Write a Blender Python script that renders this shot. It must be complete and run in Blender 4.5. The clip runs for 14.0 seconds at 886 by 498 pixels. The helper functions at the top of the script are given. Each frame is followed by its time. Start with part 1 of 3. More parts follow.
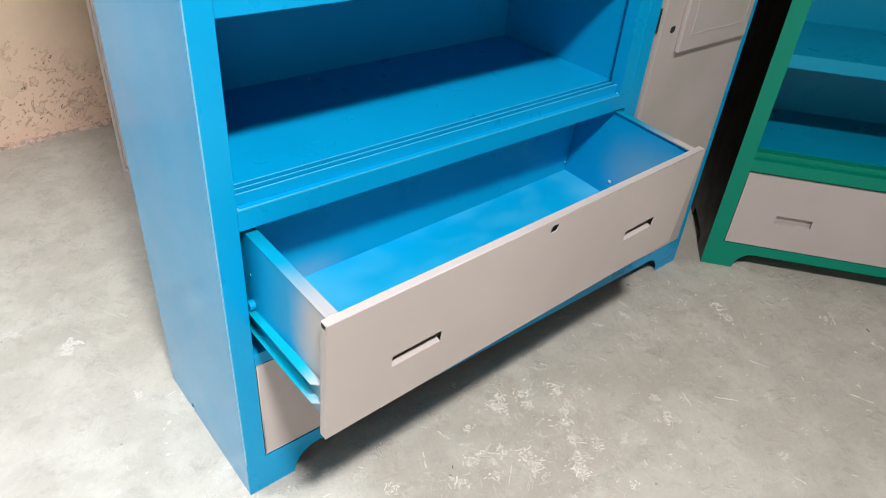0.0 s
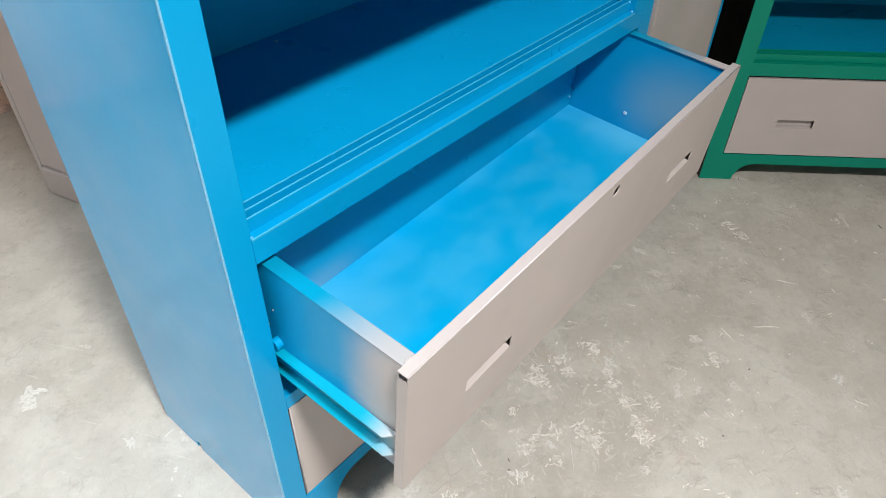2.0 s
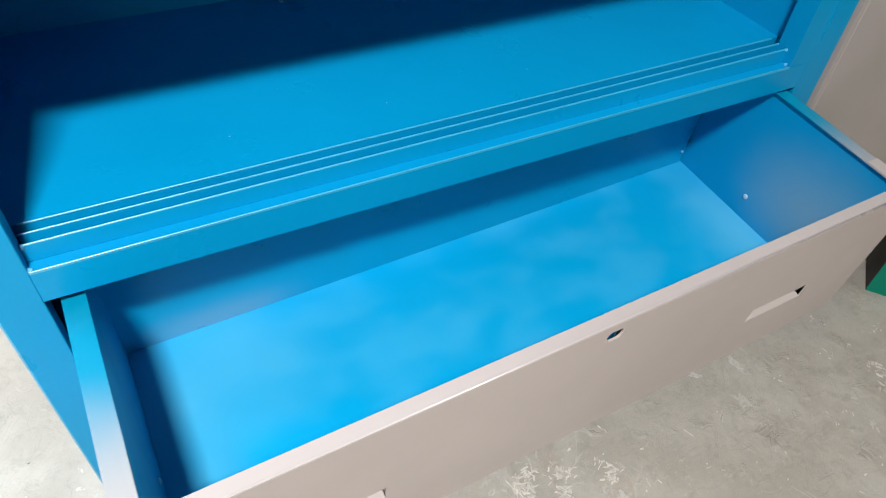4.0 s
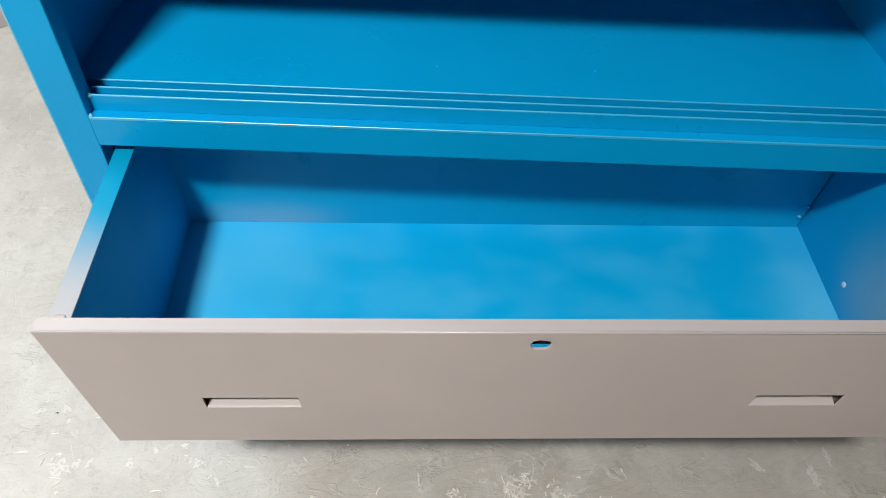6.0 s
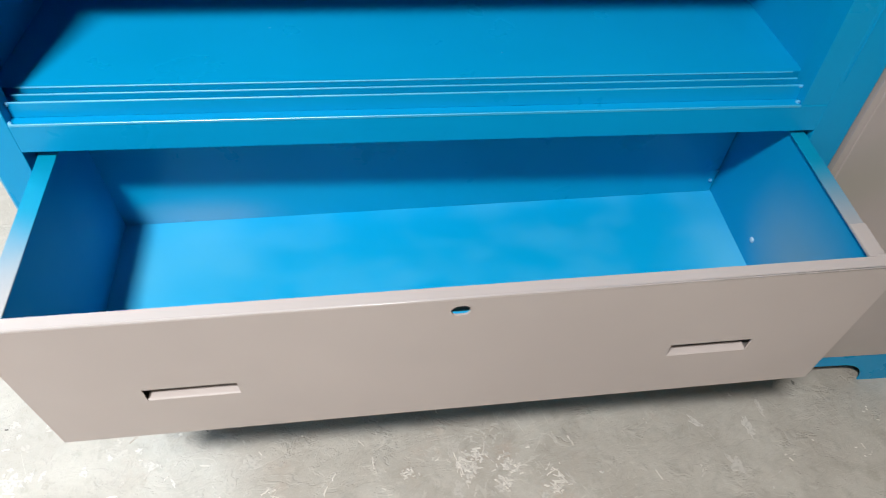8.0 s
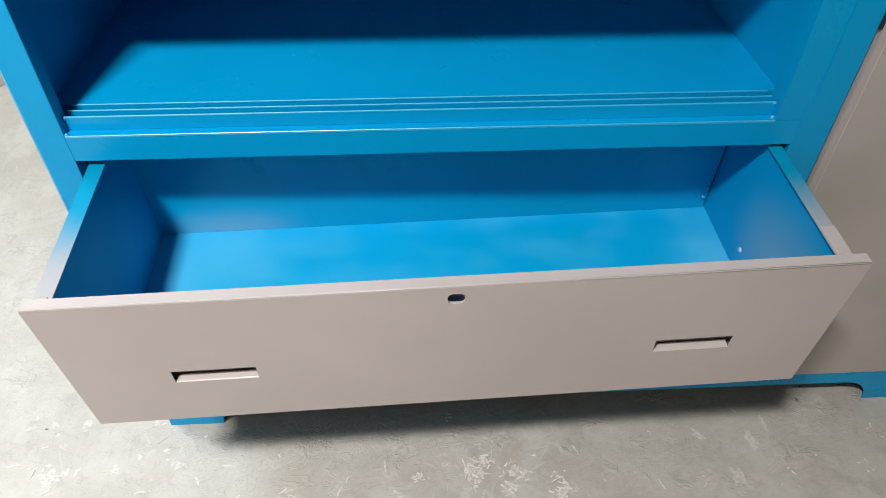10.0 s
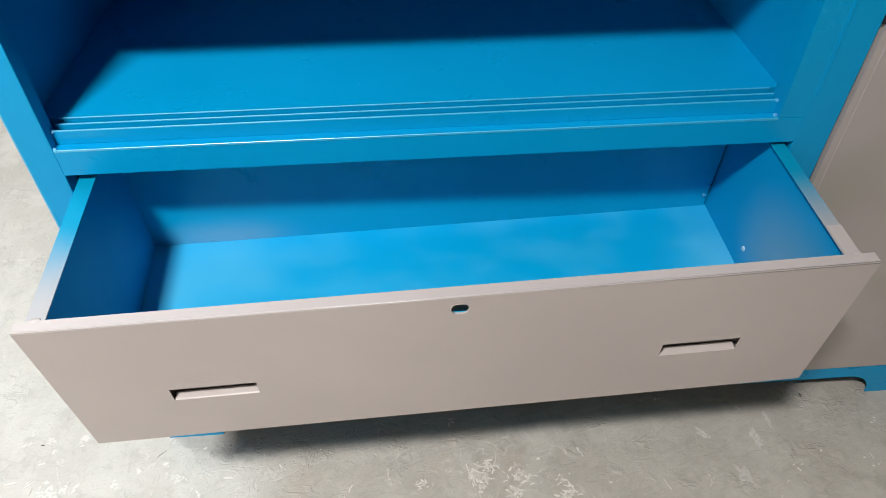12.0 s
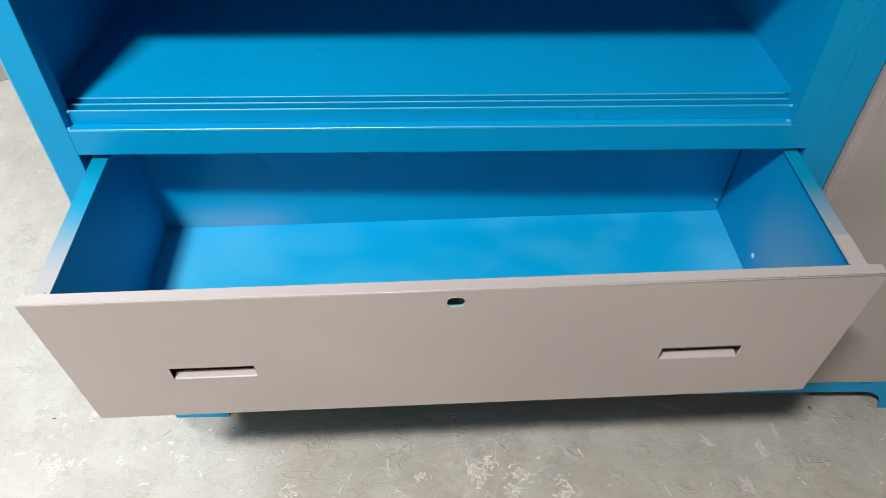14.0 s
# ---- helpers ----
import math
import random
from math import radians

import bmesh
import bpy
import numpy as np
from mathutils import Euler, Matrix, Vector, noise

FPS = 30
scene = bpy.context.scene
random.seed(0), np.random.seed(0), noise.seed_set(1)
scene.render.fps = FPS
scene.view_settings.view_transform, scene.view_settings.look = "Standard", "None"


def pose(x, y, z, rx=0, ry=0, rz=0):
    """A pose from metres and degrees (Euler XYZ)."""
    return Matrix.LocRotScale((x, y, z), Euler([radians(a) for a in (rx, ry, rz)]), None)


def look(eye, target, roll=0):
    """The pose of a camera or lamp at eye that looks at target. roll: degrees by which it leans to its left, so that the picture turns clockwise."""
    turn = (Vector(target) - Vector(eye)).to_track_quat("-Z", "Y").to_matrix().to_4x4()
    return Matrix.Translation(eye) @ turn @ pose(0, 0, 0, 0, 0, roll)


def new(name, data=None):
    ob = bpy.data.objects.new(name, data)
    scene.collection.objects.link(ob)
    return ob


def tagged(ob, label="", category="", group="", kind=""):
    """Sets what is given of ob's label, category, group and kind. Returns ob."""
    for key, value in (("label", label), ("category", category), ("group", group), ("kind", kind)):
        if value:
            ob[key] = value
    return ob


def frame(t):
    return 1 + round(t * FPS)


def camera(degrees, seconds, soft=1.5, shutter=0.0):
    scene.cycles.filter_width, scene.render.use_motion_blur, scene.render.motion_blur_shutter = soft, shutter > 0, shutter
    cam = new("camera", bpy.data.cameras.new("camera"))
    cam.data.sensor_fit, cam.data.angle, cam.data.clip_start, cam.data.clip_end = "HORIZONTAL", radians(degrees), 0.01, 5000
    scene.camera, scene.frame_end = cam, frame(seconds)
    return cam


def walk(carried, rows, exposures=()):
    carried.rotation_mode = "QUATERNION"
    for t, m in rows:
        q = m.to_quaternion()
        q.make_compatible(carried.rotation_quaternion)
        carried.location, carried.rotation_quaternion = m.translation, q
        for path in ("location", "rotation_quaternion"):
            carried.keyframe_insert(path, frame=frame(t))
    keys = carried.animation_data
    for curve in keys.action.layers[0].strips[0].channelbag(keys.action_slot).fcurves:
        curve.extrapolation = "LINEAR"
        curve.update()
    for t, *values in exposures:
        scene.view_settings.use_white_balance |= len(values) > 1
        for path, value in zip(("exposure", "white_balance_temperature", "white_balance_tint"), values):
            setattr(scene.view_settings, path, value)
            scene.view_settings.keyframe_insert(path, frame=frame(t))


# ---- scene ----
cam = camera(65.9, 14.0, soft=0.75, shutter=0.3)
PATH = [
    (0, (-0.305, -0.841, 1.208), (0.802, 0.377, 0.072), 5.0),
    (0.5, (-0.249, -0.755, 1.182), (0.784, 0.43, -0.055), 3.6),
    (1, (-0.216, -0.67, 1.161), (0.76, 0.501, -0.132), 2.5),
    (1.5, (-0.231, -0.609, 1.165), (0.843, 0.462, -0.138), 2.6),
    (2, (-0.28, -0.548, 1.163), (0.888, 0.414, -0.145), 1.4),
    (2.5, (-0.241, -0.526, 1.159), (0.928, 0.408, -0.168), 3.5),
    (2.7, (-0.181, -0.533, 1.15), (0.919, 0.462, -0.191), 3.0),
    (4.8, (0.283, -0.478, 1.093), (0.71, 0.767, -0.412), 6.1),
    (5, (0.308, -0.49, 1.1), (0.629, 0.759, -0.429), 5.4),
    (5.5, (0.358, -0.56, 1.106), (0.495, 0.747, -0.401), 5.3),
    (6, (0.402, -0.596, 1.115), (0.461, 0.753, -0.36), 3.7),
    (6.5, (0.431, -0.589, 1.112), (0.511, 0.742, -0.378), 3.1),
    (7, (0.404, -0.577, 1.123), (0.543, 0.738, -0.378), 3.3),
    (7.5, (0.385, -0.605, 1.129), (0.573, 0.723, -0.355), 2.8),
    (8, (0.445, -0.641, 1.125), (0.611, 0.706, -0.344), 2.8),
    (8.2, (0.476, -0.666, 1.133), (0.605, 0.681, -0.339), 3.7),
    (10.3, (0.474, -0.744, 1.143), (0.549, 0.712, -0.226), 0.2),
    (10.5, (0.479, -0.747, 1.144), (0.544, 0.709, -0.226), 0.3),
    (11, (0.477, -0.746, 1.147), (0.535, 0.703, -0.23), -0.1),
    (11.5, (0.464, -0.727, 1.147), (0.539, 0.724, -0.227), -0.5),
    (12, (0.465, -0.715, 1.143), (0.566, 0.723, -0.244), -0.3),
    (12.5, (0.481, -0.711, 1.138), (0.556, 0.718, -0.259), -0.1),
    (13, (0.491, -0.71, 1.135), (0.516, 0.717, -0.266), -0.8),
    (13.5, (0.493, -0.712, 1.137), (0.516, 0.715, -0.264), -0.2),
    (14, (0.495, -0.721, 1.141), (0.521, 0.714, -0.252), 0.1),
]
walk(cam, [(t, look(eye, target, roll)) for t, eye, target, roll in PATH], [
    (0.0, -0.10), (0.5, -0.14), (1.0, -0.25), (1.5, -0.22), (2.0, -0.19), (2.7, -0.17), (4.8, -0.20), (5.0, -0.22), (5.5, -0.36),
    (6.0, -0.44), (6.5, -0.36), (7.0, -0.28), (7.5, -0.34), (8.0, -0.18), (8.4, -0.20), (10.3, -0.31), (14.0, -0.31)])

# ---- light ----
world = bpy.data.worlds.new("workshop_sky")
scene.world = world
world.use_nodes = True
wn = world.node_tree.nodes
sky = wn.new("ShaderNodeTexSky")
sky.sky_type, sky.sun_disc = "NISHITA", False
sky.sun_elevation, sky.sun_rotation = radians(48), radians(175)
wn["Background"].inputs["Strength"].default_value = 0.15
world.node_tree.links.new(sky.outputs["Color"], wn["Background"].inputs["Color"])
scene.view_settings.exposure = 0.0


def area_lamp(name, eye, target, sx, sy, watts, colour, spread=180):
    lamp = bpy.data.lights.new(name, "AREA")
    lamp.shape, lamp.size, lamp.size_y, lamp.energy, lamp.color = "RECTANGLE", sx, sy, watts, colour
    lamp.spread = radians(spread)
    ob = new(name, lamp)
    ob.matrix_world = look(eye, target)
    return ob


# key lamp placed from the shadows, its skylight assumed; two added fill lamps follow
area_lamp("skylight_light", (-0.28, -1.36, 2.75), (-1.5, -1.15, 0.0), 0.15, 0.36, 168, (0.975, 0.98, 0.985))
# added fill that brightens the left floor, narrowed to a beam
area_lamp("side_fill_light", (-0.86, 0.42, 2.75), (-0.96, 0.24, 0.0), 0.5, 0.45, 23, (0.725, 0.885, 1.005), 84)
# added fill for the cabinet fronts; no such doorway is known
area_lamp("front_fill_light", (-1.7, -3.83, 1.05), (-1.2, 0.0, 1.0), 1.5, 2.0, 12, (1.0, 0.98, 0.96))


# ---- materials ----
def links(mat):
    return mat.node_tree.nodes, mat.node_tree.links


def material(name, colour, rough, metal=0.0, coat=0.0, spec=0.5):
    mat = bpy.data.materials.new(name)
    mat.use_nodes = True
    bsdf = mat.node_tree.nodes["Principled BSDF"]
    bsdf.inputs["Base Color"].default_value = (*colour, 1)
    bsdf.inputs["Roughness"].default_value = rough
    bsdf.inputs["Metallic"].default_value = metal
    bsdf.inputs["Specular IOR Level"].default_value = spec
    bsdf.inputs["Coat Weight"].default_value = coat
    bsdf.inputs["Coat Roughness"].default_value = 0.15
    return mat


def noise_tex(mat, scale, detail=4.0, rough=0.55, vector=None, distort=0.0):
    n, l = links(mat)
    t = n.new("ShaderNodeTexNoise")
    t.inputs["Scale"].default_value, t.inputs["Detail"].default_value = scale, detail
    t.inputs["Roughness"].default_value, t.inputs["Distortion"].default_value = rough, distort
    if vector is None:
        vector = coords(mat)
    l.new(vector, t.inputs["Vector"])
    return t.outputs["Fac"]


def coords(mat, scale=(1, 1, 1), turn=(0, 0, 0), shift=(0.371, 0.613, 0.137)):
    n, l = links(mat)
    c, m = n.new("ShaderNodeTexCoord"), n.new("ShaderNodeMapping")
    m.inputs["Scale"].default_value, m.inputs["Rotation"].default_value = scale, turn
    m.inputs["Location"].default_value = shift
    l.new(c.outputs["Object"], m.inputs["Vector"])
    return m.outputs["Vector"]


def slanted(mat, scale, turn, shift=(0.0, 0.0, 0.0)):
    """Object coordinates turned first, then stretched, so that a grain runs slantwise."""
    n, l = links(mat)
    m = n.new("ShaderNodeMapping")
    m.inputs["Scale"].default_value, m.inputs["Location"].default_value = scale, shift
    l.new(coords(mat, turn=turn), m.inputs["Vector"])
    return m.outputs["Vector"]


def ramp(mat, fac, lo, hi, a=0.0, b=1.0, smooth=True):
    n, l = links(mat)
    r = n.new("ShaderNodeMapRange")
    r.interpolation_type = "SMOOTHSTEP" if smooth else "LINEAR"
    for key, v in (("From Min", lo), ("From Max", hi), ("To Min", a), ("To Max", b)):
        r.inputs[key].default_value = v
    l.new(fac, r.inputs["Value"])
    return r.outputs["Result"]


def maths(mat, op, a, b):
    n, l = links(mat)
    m = n.new("ShaderNodeMath")
    m.operation = op
    for socket, v in zip(m.inputs, (a, b)):
        if isinstance(v, (int, float)):
            socket.default_value = v
        else:
            l.new(v, socket)
    return m.outputs[0]


def blend(mat, fac, a, b, mode="MIX"):
    n, l = links(mat)
    m = n.new("ShaderNodeMix")
    m.data_type, m.blend_type = "RGBA", mode
    for key, v in ((0, fac), (6, a), (7, b)):
        if isinstance(v, tuple):
            m.inputs[key].default_value = (*v, 1)
        elif isinstance(v, (int, float)):
            m.inputs[key].default_value = v
        else:
            l.new(v, m.inputs[key])
    return m.outputs[2]


def set_in(mat, key, socket):
    n, l = links(mat)
    l.new(socket, n["Principled BSDF"].inputs[key])


def bump(mat, height, strength, distance):
    n, l = links(mat)
    b = n.new("ShaderNodeBump")
    b.inputs["Strength"].default_value, b.inputs["Distance"].default_value = strength, distance
    l.new(height, b.inputs["Height"])
    l.new(b.outputs["Normal"], n["Principled BSDF"].inputs["Normal"])


def distance_to(mat, place, stretch=(1, 1, 1)):
    """Metres from a place in the object's own space, each axis stretched."""
    n, l = links(mat)
    v = coords(mat, stretch, (0, 0, 0), tuple(-p * s for p, s in zip(place, stretch)))
    m = n.new("ShaderNodeVectorMath")
    m.operation = "LENGTH"
    l.new(v, m.inputs[0])
    return m.outputs["Value"]


def enamel(name, colour, rough=0.3, spots=(), over=(0.46, 0.42, 0.40), mottled=0.0, coat=0.0, coat_rough=0.12, spec=0.22, peel=True, fog_size=24.0):
    """Sprayed enamel on sheet steel: faint cloudiness, orange peel, soft patches of the other paint's overspray and of
    painted glare (place, stretch, r0, r1, amount).
    """
    mat = material(name, colour, rough, coat=coat, spec=spec)
    mat.node_tree.nodes["Principled BSDF"].inputs["Coat Roughness"].default_value = coat_rough
    cloud = ramp(mat, noise_tex(mat, 3.0, 3.0), 0.3, 0.7)
    out = blend(mat, cloud, tuple(c * 0.96 for c in colour), tuple(min(1.0, c * 1.04 + 0.001) for c in colour))
    if mottled:
        fog = ramp(mat, noise_tex(mat, fog_size, 2.0, 0.45, coords(mat, (0.75, 1.0, 1.0))), 0.36, 0.74)
        out = blend(mat, maths(mat, "MULTIPLY", fog, mottled), out, over)
    wobble = ramp(mat, noise_tex(mat, 8.0, 2.0), 0.3, 0.7, -0.008, 0.008)
    for place, stretch, r0, r1, amount in spots:
        d = maths(mat, "ADD", distance_to(mat, place, stretch), wobble)
        out = blend(mat, ramp(mat, d, r0, r1, amount, 0.0), out, over)
    set_in(mat, "Base Color", out)
    if not peel:
        return mat
    set_in(mat, "Roughness", ramp(mat, noise_tex(mat, 11.0, 4.0), 0.3, 0.75, rough - 0.03, rough + 0.06))
    bump(mat, noise_tex(mat, 45.0, 1.0), 0.02, 0.0006)
    return mat


BLUE_C = (0.0, 0.278, 0.54)
GREY_C = (0.44, 0.383, 0.356)
GREEN_C = (0.0, 0.205, 0.13)
BLUE = enamel("blue_enamel", BLUE_C)
BLUE_SIDE = enamel("blue_side_enamel", (0.0, 0.315, 0.60), 0.13, coat=0.0, spec=0.66, peel=False, mottled=0.11, over=(0.24, 0.37, 0.47), fog_size=6.0)
# glossy edge paint, its base lightened to carry the highlight along folds
BLUE_EDGE_HIGHLIGHT = enamel("blue_edge_highlight_enamel", (0.03, 0.36, 0.59), 0.32, coat=1.0, coat_rough=0.38, spec=0.8)
GREY = enamel("grey_enamel", GREY_C, 0.38, coat=0.1)
GREY_EDGE = enamel("grey_edge_enamel", GREY_C, 0.3, coat=0.7, coat_rough=0.3, spec=0.5)
GREEN = enamel("green_enamel", GREEN_C, 0.36)
# pale blue that paints the highlight onto the frame's corner
CORNER_HIGHLIGHT = enamel("corner_highlight_enamel", (0.15, 0.43, 0.62), 0.3, coat=1.0, coat_rough=0.4, spec=0.8)
# greenish dust mottling; the grey is also darkened for shade on the door
DOOR_GREY = enamel("dusty_shaded_door_enamel", tuple(c * 0.93 for c in GREY_C), 0.42, coat=0.1, mottled=0.55, over=(0.33, 0.315, 0.255), fog_size=7.0)
BLACK = enamel("black_enamel", (0.004, 0.005, 0.005), 0.35, spec=0.1)
# near-black for solid blocks that stand in for shade inside holes
HOLE_SHADE = material("hole_shade_black", (0.01, 0.01, 0.012), 0.8)
RIVET = enamel("rivet_paint", (0.38, 0.56, 0.68), 0.25, spec=0.6)
WELD = enamel("weld_bead_paint", (0.10, 0.38, 0.62), 0.3)

# concrete floor
FLOOR = material("worn_concrete", (0.383, 0.371, 0.330), 0.6)
big = ramp(FLOOR, noise_tex(FLOOR, 1.6, 6.0, 0.6, distort=0.5), 0.3, 0.7)
mid = ramp(FLOOR, noise_tex(FLOOR, 9.0, 8.0, 0.62, distort=0.25), 0.40, 0.66)
base = blend(FLOOR, big, (0.392, 0.350, 0.297), (0.448, 0.405, 0.348))
base = blend(FLOOR, maths(FLOOR, "MULTIPLY", mid, 0.7), base, (0.520, 0.478, 0.415))
patch = ramp(FLOOR, noise_tex(FLOOR, 22.0, 8.0, 0.68, distort=0.35), 0.54, 0.64, 0.0, 0.30)
base = blend(FLOOR, patch, base, (0.287, 0.257, 0.210))
fine = ramp(FLOOR, noise_tex(FLOOR, 90.0, 6.0, 0.7), 0.42, 0.75)
base = blend(FLOOR, maths(FLOOR, "MULTIPLY", fine, 0.09), base, (0.211, 0.199, 0.174))
crisp = ramp(FLOOR, noise_tex(FLOOR, 34.0, 10.0, 0.78, distort=0.5), 0.53, 0.62, 0.0, 0.16)
base = blend(FLOOR, crisp, base, (0.537, 0.508, 0.445))
grime = ramp(FLOOR, noise_tex(FLOOR, 27.0, 10.0, 0.78, coords(FLOOR, shift=(4.1, 2.3, 0.0)), 0.4), 0.55, 0.66, 0.0, 0.16)
base = blend(FLOOR, grime, base, (0.230, 0.204, 0.165))
# pale scrapes and flakes of plaster, in drifts
drift = ramp(FLOOR, noise_tex(FLOOR, 6.0, 5.0, 0.65, distort=0.6), 0.46, 0.62, 0.0, 0.5)
near = ramp(FLOOR, distance_to(FLOOR, (0.54, -0.27, 0.0), (1.0, 1.1, 0.0)), 0.05, 0.5, 0.65, 0.0)
drift = maths(FLOOR, "ADD", drift, near)
for turn, seed, along, thick in ((0.3, 1.7, 24.0, 95.0), (1.2, 5.1, 30.0, 80.0), (2.1, 9.4, 22.0, 110.0), (2.7, 13.3, 34.0, 90.0)):
    streak = noise_tex(FLOOR, 1.0, 4.0, 0.65, slanted(FLOOR, (along, thick, 1.0), (0, 0, turn), (seed, seed * 0.7, 0)), 0.6)
    mark = maths(FLOOR, "MULTIPLY", ramp(FLOOR, streak, 0.58, 0.66), drift)
    base = blend(FLOOR, ramp(FLOOR, mark, 0.34, 0.75, 0.0, 0.5), base, (0.575, 0.536, 0.463))
scratch = noise_tex(FLOOR, 1.0, 2.0, 0.5, slanted(FLOOR, (9.0, 220.0, 1.0), (0, 0, 1.1), (3.3, 8.0, 0)), 0.3)
base = blend(FLOOR, ramp(FLOOR, scratch, 0.71, 0.74, 0.0, 0.35), base, (0.651, 0.617, 0.532))
rust = maths(FLOOR, "MULTIPLY", ramp(FLOOR, noise_tex(FLOOR, 13.0, 6.0, 0.7), 0.55, 0.72), drift)
base = blend(FLOOR, maths(FLOOR, "MULTIPLY", rust, 0.5), base, (0.441, 0.332, 0.257))
specks = ramp(FLOOR, noise_tex(FLOOR, 38.0, 2.0), 0.76, 0.79, 0.0, 0.7)
base = blend(FLOOR, specks, base, (0.076, 0.071, 0.060))
ridge = maths(FLOOR, "ABSOLUTE", maths(FLOOR, "SUBTRACT", noise_tex(FLOOR, 15.0, 5.0, 0.6, coords(FLOOR, (1.0, 1.6, 1.0), (0, 0, 0.6), (2.2, 7.1, 0.0)), 0.6), 0.5), 0.0)
torn = ramp(FLOOR, noise_tex(FLOOR, 11.0, 3.0, 0.6, coords(FLOOR, shift=(9.0, 1.0, 0.0))), 0.55, 0.66)
base = blend(FLOOR, maths(FLOOR, "MULTIPLY", ramp(FLOOR, ridge, 0.0, 0.030, 0.20, 0.0), torn), base, (0.163, 0.142, 0.110))
set_in(FLOOR, "Base Color", base)
set_in(FLOOR, "Roughness", ramp(FLOOR, noise_tex(FLOOR, 4.0, 5.0), 0.3, 0.7, 0.42, 0.65))
scarp = noise_tex(FLOOR, 1.0, 6.0, 0.62, slanted(FLOOR, (12.0, 25.0, 1.0), (0, 0, -0.5), (1.3, 4.2, 0.0)), 0.9)
trowel = ramp(FLOOR, distance_to(FLOOR, (-0.12, 0.10, 0.0), (0.8, 1.0, 0.0)), 0.15, 0.75, 1.0, 0.35)
skin = maths(FLOOR, "MULTIPLY", maths(FLOOR, "ADD", ramp(FLOOR, scarp, 0.50, 0.535), ramp(FLOOR, scarp, 0.40, 0.43)), trowel)
relief = maths(FLOOR, "ADD", noise_tex(FLOOR, 60.0, 8.0, 0.7), maths(FLOOR, "MULTIPLY", ramp(FLOOR, ridge, 0.0, 0.045), maths(FLOOR, "MULTIPLY", torn, 1.4)))
bump(FLOOR, maths(FLOOR, "ADD", relief, maths(FLOOR, "MULTIPLY", skin, 0.75)), 0.40, 0.003)

# peach limewash, flaking low down
WALL = material("peach_limewash", (0.6, 0.45, 0.33), 0.9)
wash = blend(WALL, ramp(WALL, noise_tex(WALL, 3.0, 6.0, 0.6), 0.3, 0.7), (0.70, 0.53, 0.38), (0.80, 0.61, 0.44))
wash = blend(WALL, ramp(WALL, noise_tex(WALL, 18.0, 5.0), 0.45, 0.7, 0.0, 0.5), wash, (0.76, 0.55, 0.40))
n, l = links(WALL)
sep = n.new("ShaderNodeSeparateXYZ")
l.new(coords(WALL), sep.inputs[0])
low = ramp(WALL, maths(WALL, "ADD", sep.outputs[2], ramp(WALL, noise_tex(WALL, 5.0, 3.0), 0.3, 0.7, -0.1, 0.1)), 0.28, 0.50, 1.0, 0.0)
wash = blend(WALL, maths(WALL, "MULTIPLY", low, 0.55), wash, (0.76, 0.52, 0.39))
flake = noise_tex(WALL, 17.0, 4.0, 0.6, distort=0.5)
where = maths(WALL, "MULTIPLY", ramp(WALL, noise_tex(WALL, 6.0, 3.0), 0.34, 0.46), low)
bare = maths(WALL, "MULTIPLY", ramp(WALL, flake, 0.55, 0.62), where)
wash = blend(WALL, maths(WALL, "MULTIPLY", bare, 0.4), wash, (0.52, 0.37, 0.27))
line = maths(WALL, "MULTIPLY", ramp(WALL, maths(WALL, "ABSOLUTE", maths(WALL, "SUBTRACT", flake, 0.56), 0.0), 0.006, 0.024, 1.0, 0.0), where)
wash = blend(WALL, maths(WALL, "MULTIPLY", line, 0.6), wash, (0.27, 0.16, 0.10))
chip = ramp(WALL, noise_tex(WALL, 30.0, 3.0, 0.6, slanted(WALL, (1.0, 1.0, 1.7), (0, 0.7, 0))), 0.60, 0.65)
wash = blend(WALL, maths(WALL, "MULTIPLY", maths(WALL, "MULTIPLY", chip, low), 0.75), wash, (0.42, 0.28, 0.19))
pits = maths(WALL, "MULTIPLY", ramp(WALL, noise_tex(WALL, 48.0, 2.0, 0.5, slanted(WALL, (1.0, 1.0, 1.8), (0, 0.7, 0), (5.0, 3.0, 1.0))), 0.66, 0.71), low)
wash = blend(WALL, maths(WALL, "MULTIPLY", pits, 0.85), wash, (0.13, 0.09, 0.06))
foot = ramp(WALL, maths(WALL, "ADD", sep.outputs[2], ramp(WALL, noise_tex(WALL, 14.0, 4.0), 0.3, 0.7, -0.03, 0.03)), 0.14, 0.22, 1.0, 0.0)
wash = blend(WALL, maths(WALL, "MULTIPLY", foot, 0.5), wash, (0.74, 0.47, 0.37))
set_in(WALL, "Base Color", wash)
bump(WALL, noise_tex(WALL, 30.0, 8.0, 0.65), 0.35, 0.006)
PLASTER = material("plain_plaster", (0.5, 0.46, 0.42), 0.9)
set_in(PLASTER, "Base Color", blend(PLASTER, ramp(PLASTER, noise_tex(PLASTER, 2.0, 6.0), 0.3, 0.7), (0.44, 0.41, 0.37), (0.54, 0.5, 0.45)))


# ---- building helpers ----
def box(bm, x0, x1, y0, y1, z0, z1, bev=0.0):
    made = bmesh.ops.create_cube(bm, size=1.0, matrix=Matrix.LocRotScale(((x0 + x1) / 2, (y0 + y1) / 2, (z0 + z1) / 2), None, (x1 - x0, y1 - y0, z1 - z0)))
    if bev:
        edges = list({e for v in made["verts"] for e in v.link_edges})
        bmesh.ops.bevel(bm, geom=edges, offset=bev, segments=2, affect="EDGES", profile=0.6)
    return bm


def boxed(*args, **kw):
    return box(bmesh.new(), *args, **kw)


